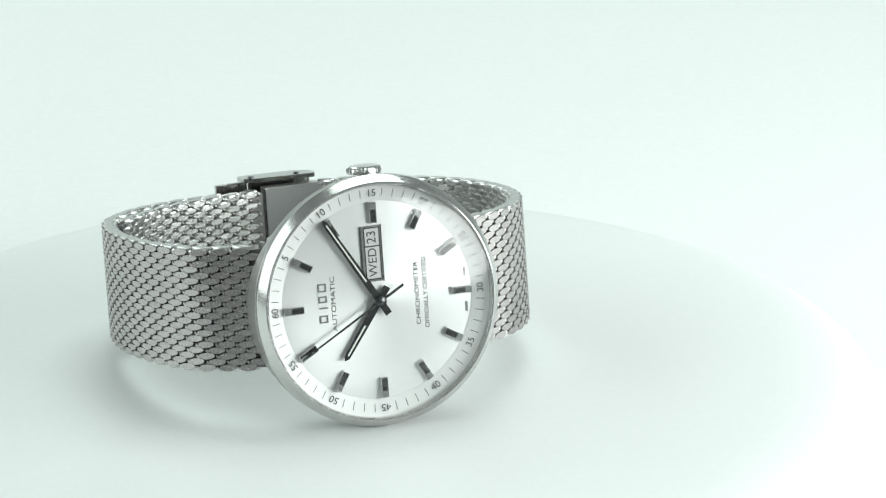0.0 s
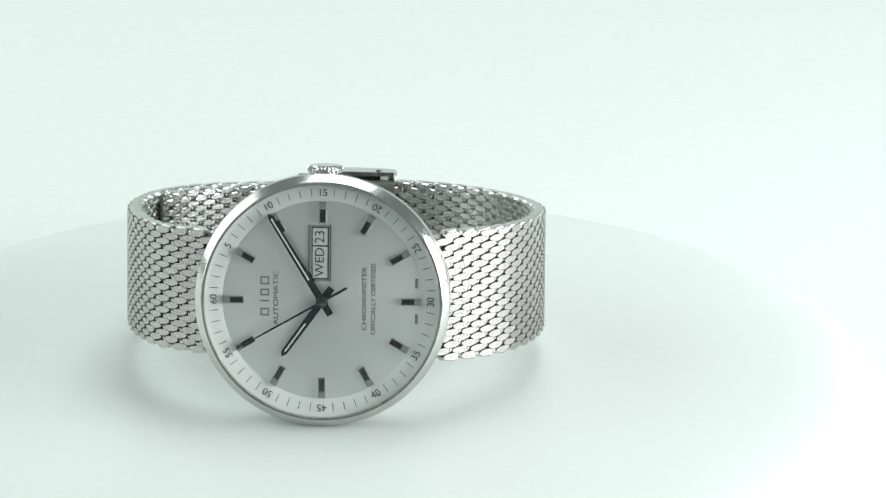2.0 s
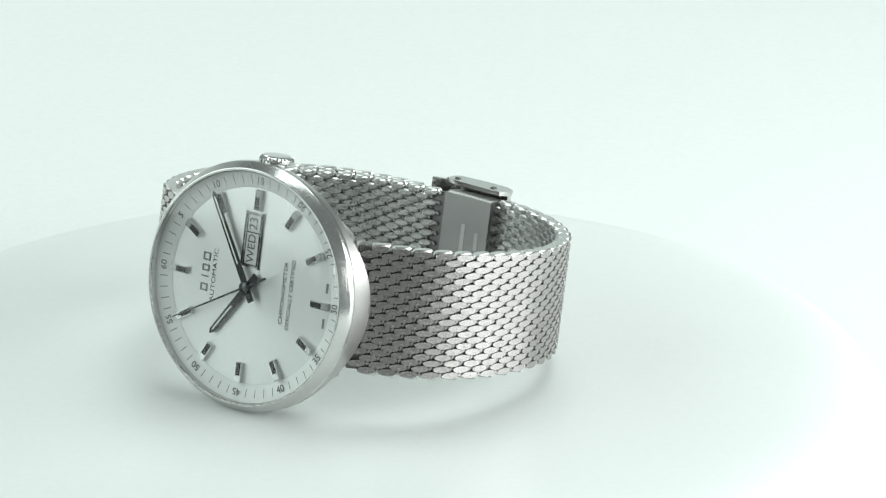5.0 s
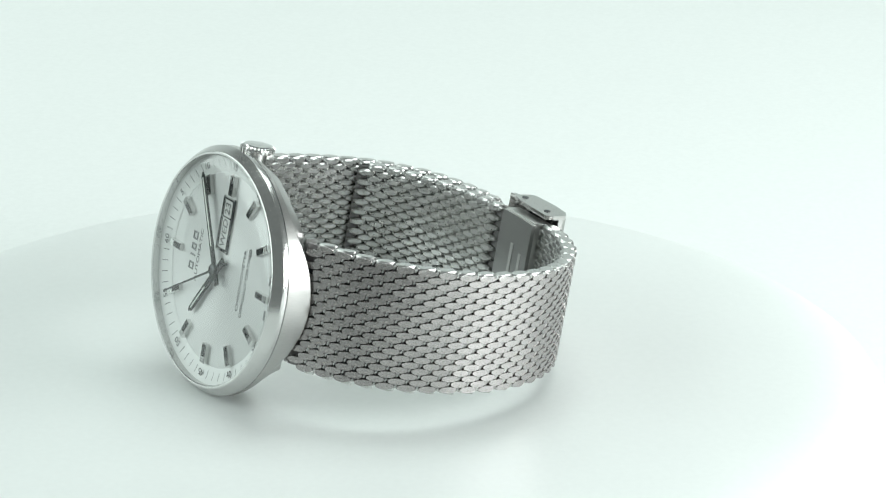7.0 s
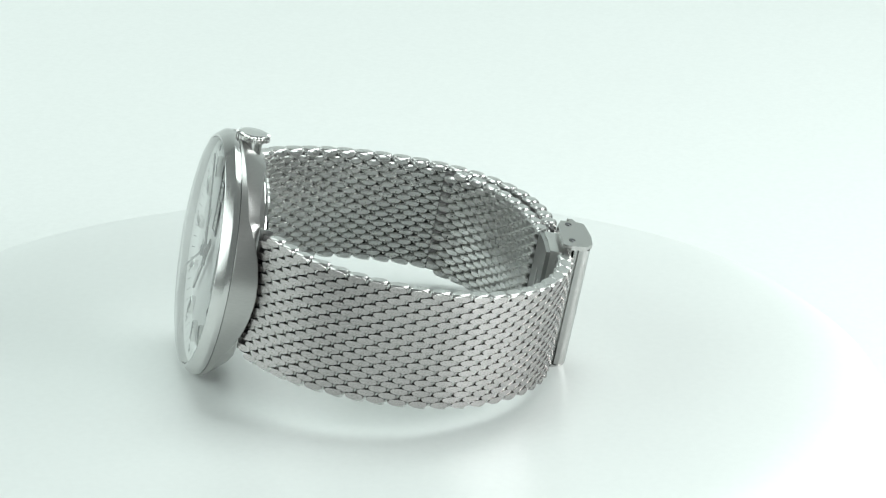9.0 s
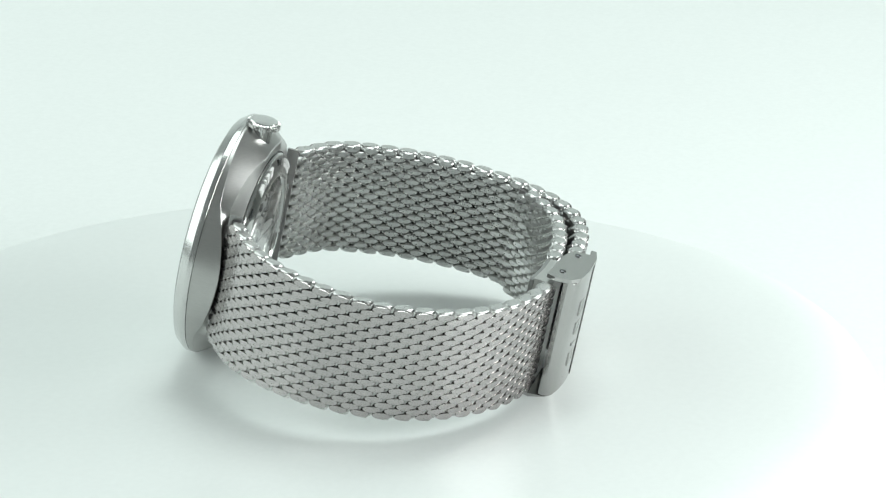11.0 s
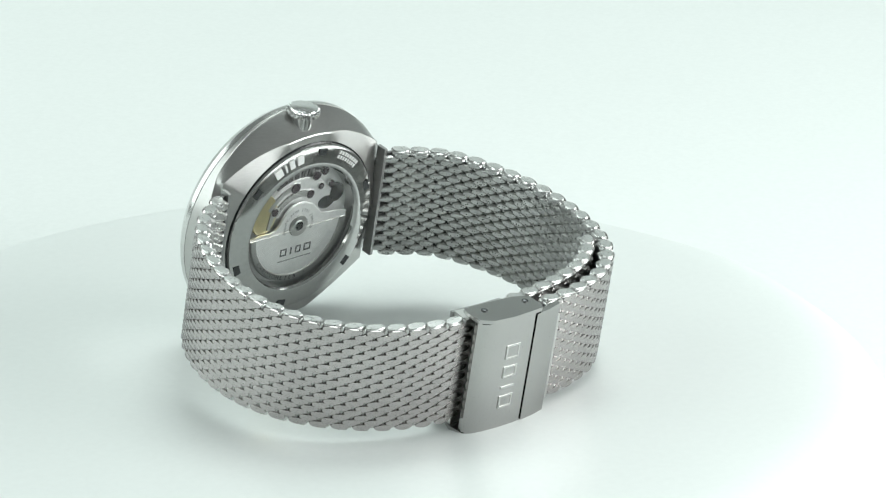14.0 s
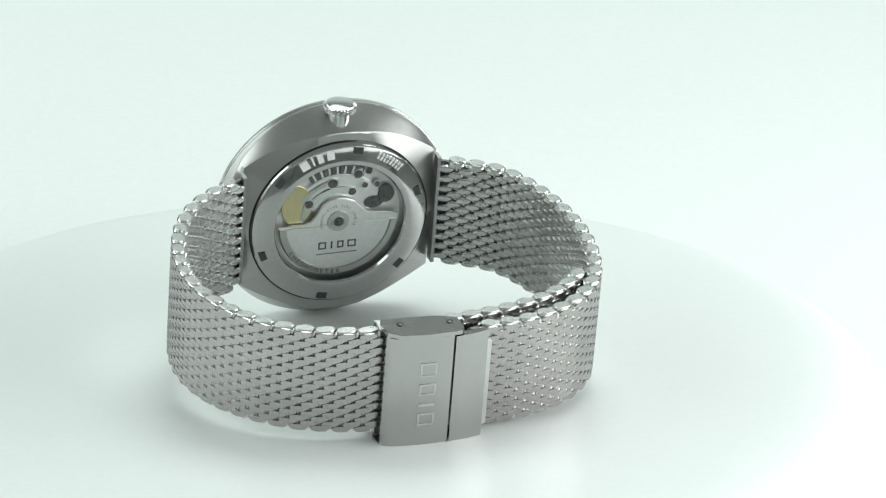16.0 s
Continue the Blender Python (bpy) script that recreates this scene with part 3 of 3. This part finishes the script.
def build_band_all(watch):
    right = new("mesh_band")
    right.parent = watch
    tagged(right, "woven steel mesh half with flattened oval links")
    build_band(right, inset(SIDE_R, 1.5), "flattened oval wire links", 1, True)
    left = new("mesh_band")
    left.parent = watch
    tagged(left, "woven steel mesh half folded double at the clasp")
    build_band(left, inset(SIDE_L, 1.4), "flattened oval wire links", -1, False)
    # doubled inner layer beside the clasp
    inner = [(-29.8, 43.0), (-26.6, 47.2), (-20.8, 51.2), (-13.5, 53.6), (-6.0, 54.8), (-0.4, 55.2)]
    fold = new("band_fold")
    fold.parent = watch
    build_band(fold, inner, "inner layer of the folded band", -1, False, 0.5)
    for sx in (1, -1):
        part("end_bar", slab([(sx * 16.72, -9.9), (sx * 17.3, -9.9), (sx * 17.3, 10.8), (sx * 16.72, 10.8)], 6.6, 4.6, 0.1), STEEL_GREY, watch, "hinged end bar of the band", smooth=False)


def build_clasp(watch):
    clasp = new("clasp")
    clasp.parent = watch
    tagged(clasp, "polished folding clasp of the band")
    zb, zt = -8.5, 13.0

    def strip(name, prof, z0, z1, mat, parent, label="", smooth=True):
        """A bent sheet: a closed outline of (x, y) pairs drawn out from z0 to z1."""
        bm = bmesh.new()
        prof = [(x, y + 0.7 if y > 58 else y) for x, y in prof]
        a = [bm.verts.new((x * MM, y * MM, z0 * MM)) for x, y in prof]
        b = [bm.verts.new((x * MM, y * MM, z1 * MM)) for x, y in prof]
        bm.faces.new(a)
        bm.faces.new(b)
        for k in range(len(prof)):
            j = (k + 1) % len(prof)
            bm.faces.new((a[k], a[j], b[j], b[k]))
        return part(name, bm, mat, parent, label, smooth, 25)
    cover = [(8.9, 58.4), (9.0, 59.2), (8.6, 60.0), (7.8, 60.5), (6.0, 60.9), (3.0, 61.25), (0.0, 61.3), (-1.6, 61.2), (-1.6, 60.2), (6.5, 59.8), (8.0, 58.4)]
    lid = strip("cover_plate", cover, zb + 0.3, zt - 0.7, STEEL_CLASP, clasp, "polished cover plate with an engraved mark")
    for z, w in ((-3.0, 2.3), (-0.3, 0.5), (2.6, 2.1), (6.3, 2.6)):
        part("engraved_mark", outline_bar(0.9, 3.7, z, w, 0.3, 62.03, 61.6), FAINT_MARK, lid, smooth=False)
    keep = [(-1.9, 60.0), (-1.9, 61.35), (-5.0, 61.0), (-7.6, 60.35), (-7.6, 59.4), (-5.0, 60.0)]
    strip("keeper_plate", keep, zb, zt - 0.9, STEEL_CLASP, clasp, "satin steel keeper plate")
    strip("keeper_tongue", [(-7.62, 60.25), (-8.4, 60.0), (-8.4, 59.3), (-7.62, 59.5)], zb + 2.4, zt - 3.4, STEEL_SATIN, clasp)
    base = [(9.3, 53.6), (9.3, 54.3), (4.0, 54.9), (-0.6, 55.0), (-0.6, 54.2), (4.0, 54.1)]
    base_ob = strip("base_plate", base, zb + 0.2, zt - 1.65, STEEL_GREY, clasp, "inner clasp plate with stamped marks")
    part("stamped_mark", bar(4.0, 1.2, 4.0, 6.6, 0.8, 0.8, 53.98, 54.3), FAINT_MARK, base_ob, smooth=False)
    part("stamped_mark", bar(7.0, 2.6, 7.0, 5.6, 0.7, 0.7, 53.72, 54.2), FAINT_MARK, base_ob, smooth=False)
    strip("inner_block", [(9.1, 54.2), (9.2, 57.4), (-0.5, 57.4), (-0.5, 54.9), (4.0, 54.8)], zb + 0.6, zt - 1.4, STEEL_SATIN, clasp)
    for z0, z1 in ((zt - 0.65, zt + 0.05), (zb - 0.25, zb + 0.35)):
        cheek = [(9.0, 56.2), (9.5, 57.6), (9.0, 59.6), (7.0, 60.9), (3.0, 61.4), (-1.8, 61.3), (-2.9, 61.2), (-3.4, 60.4), (-3.2, 58.0), (-0.6, 57.0), (4.0, 56.5)]
        strip("cheek", cheek, z0, z1, STEEL_CLASP, clasp)
    for x, y in ((6.4, 58.2), (-1.6, 59.0)):
        bm = lathe([(0.55, zt - 0.2), (0.55, zt + 0.16), (0.4, zt + 0.25), (0, zt + 0.25)], 20, closed=False)
        bmesh.ops.transform(bm, matrix=Matrix.Translation((x * MM, y * MM, 0)) @ pose(0, 0, 0, 90), verts=bm.verts)
        part("rivet", bm, GUN_METAL, clasp)


def build_watch():
    watch = new("wrist_watch")
    tagged(watch, "steel wristwatch with silver dial and mesh band standing on its side", "watch")
    build_case(watch)
    build_crown(watch)
    build_dial(watch)
    build_pointers(watch)
    build_movement(watch)
    build_clasp(watch)
    build_band_all(watch)
    return watch


build_table()
turntable = build_plate()
watch = build_watch()

# the watch's place on the turntable: its x along the band, y to the back, z to the crown
SEAT = Matrix(((0.99006556, -0.13770915, -0.0283967, -0.00002), (0.14060648, 0.96966431, 0.19995237, -0.02319), (0.0, -0.20195872, 0.97939404, 0.02022), (0, 0, 0, 1)))


def motions():
    times = [k * 1.0 for k in range(17)]
    walk(turntable, [(t, pose(0, 0, 0, 0, 0, turn_at(t))) for t in times])
    walk(watch, [(t, pose(0, 0, 0, 0, 0, turn_at(t)) @ SEAT) for t in times])


motions()
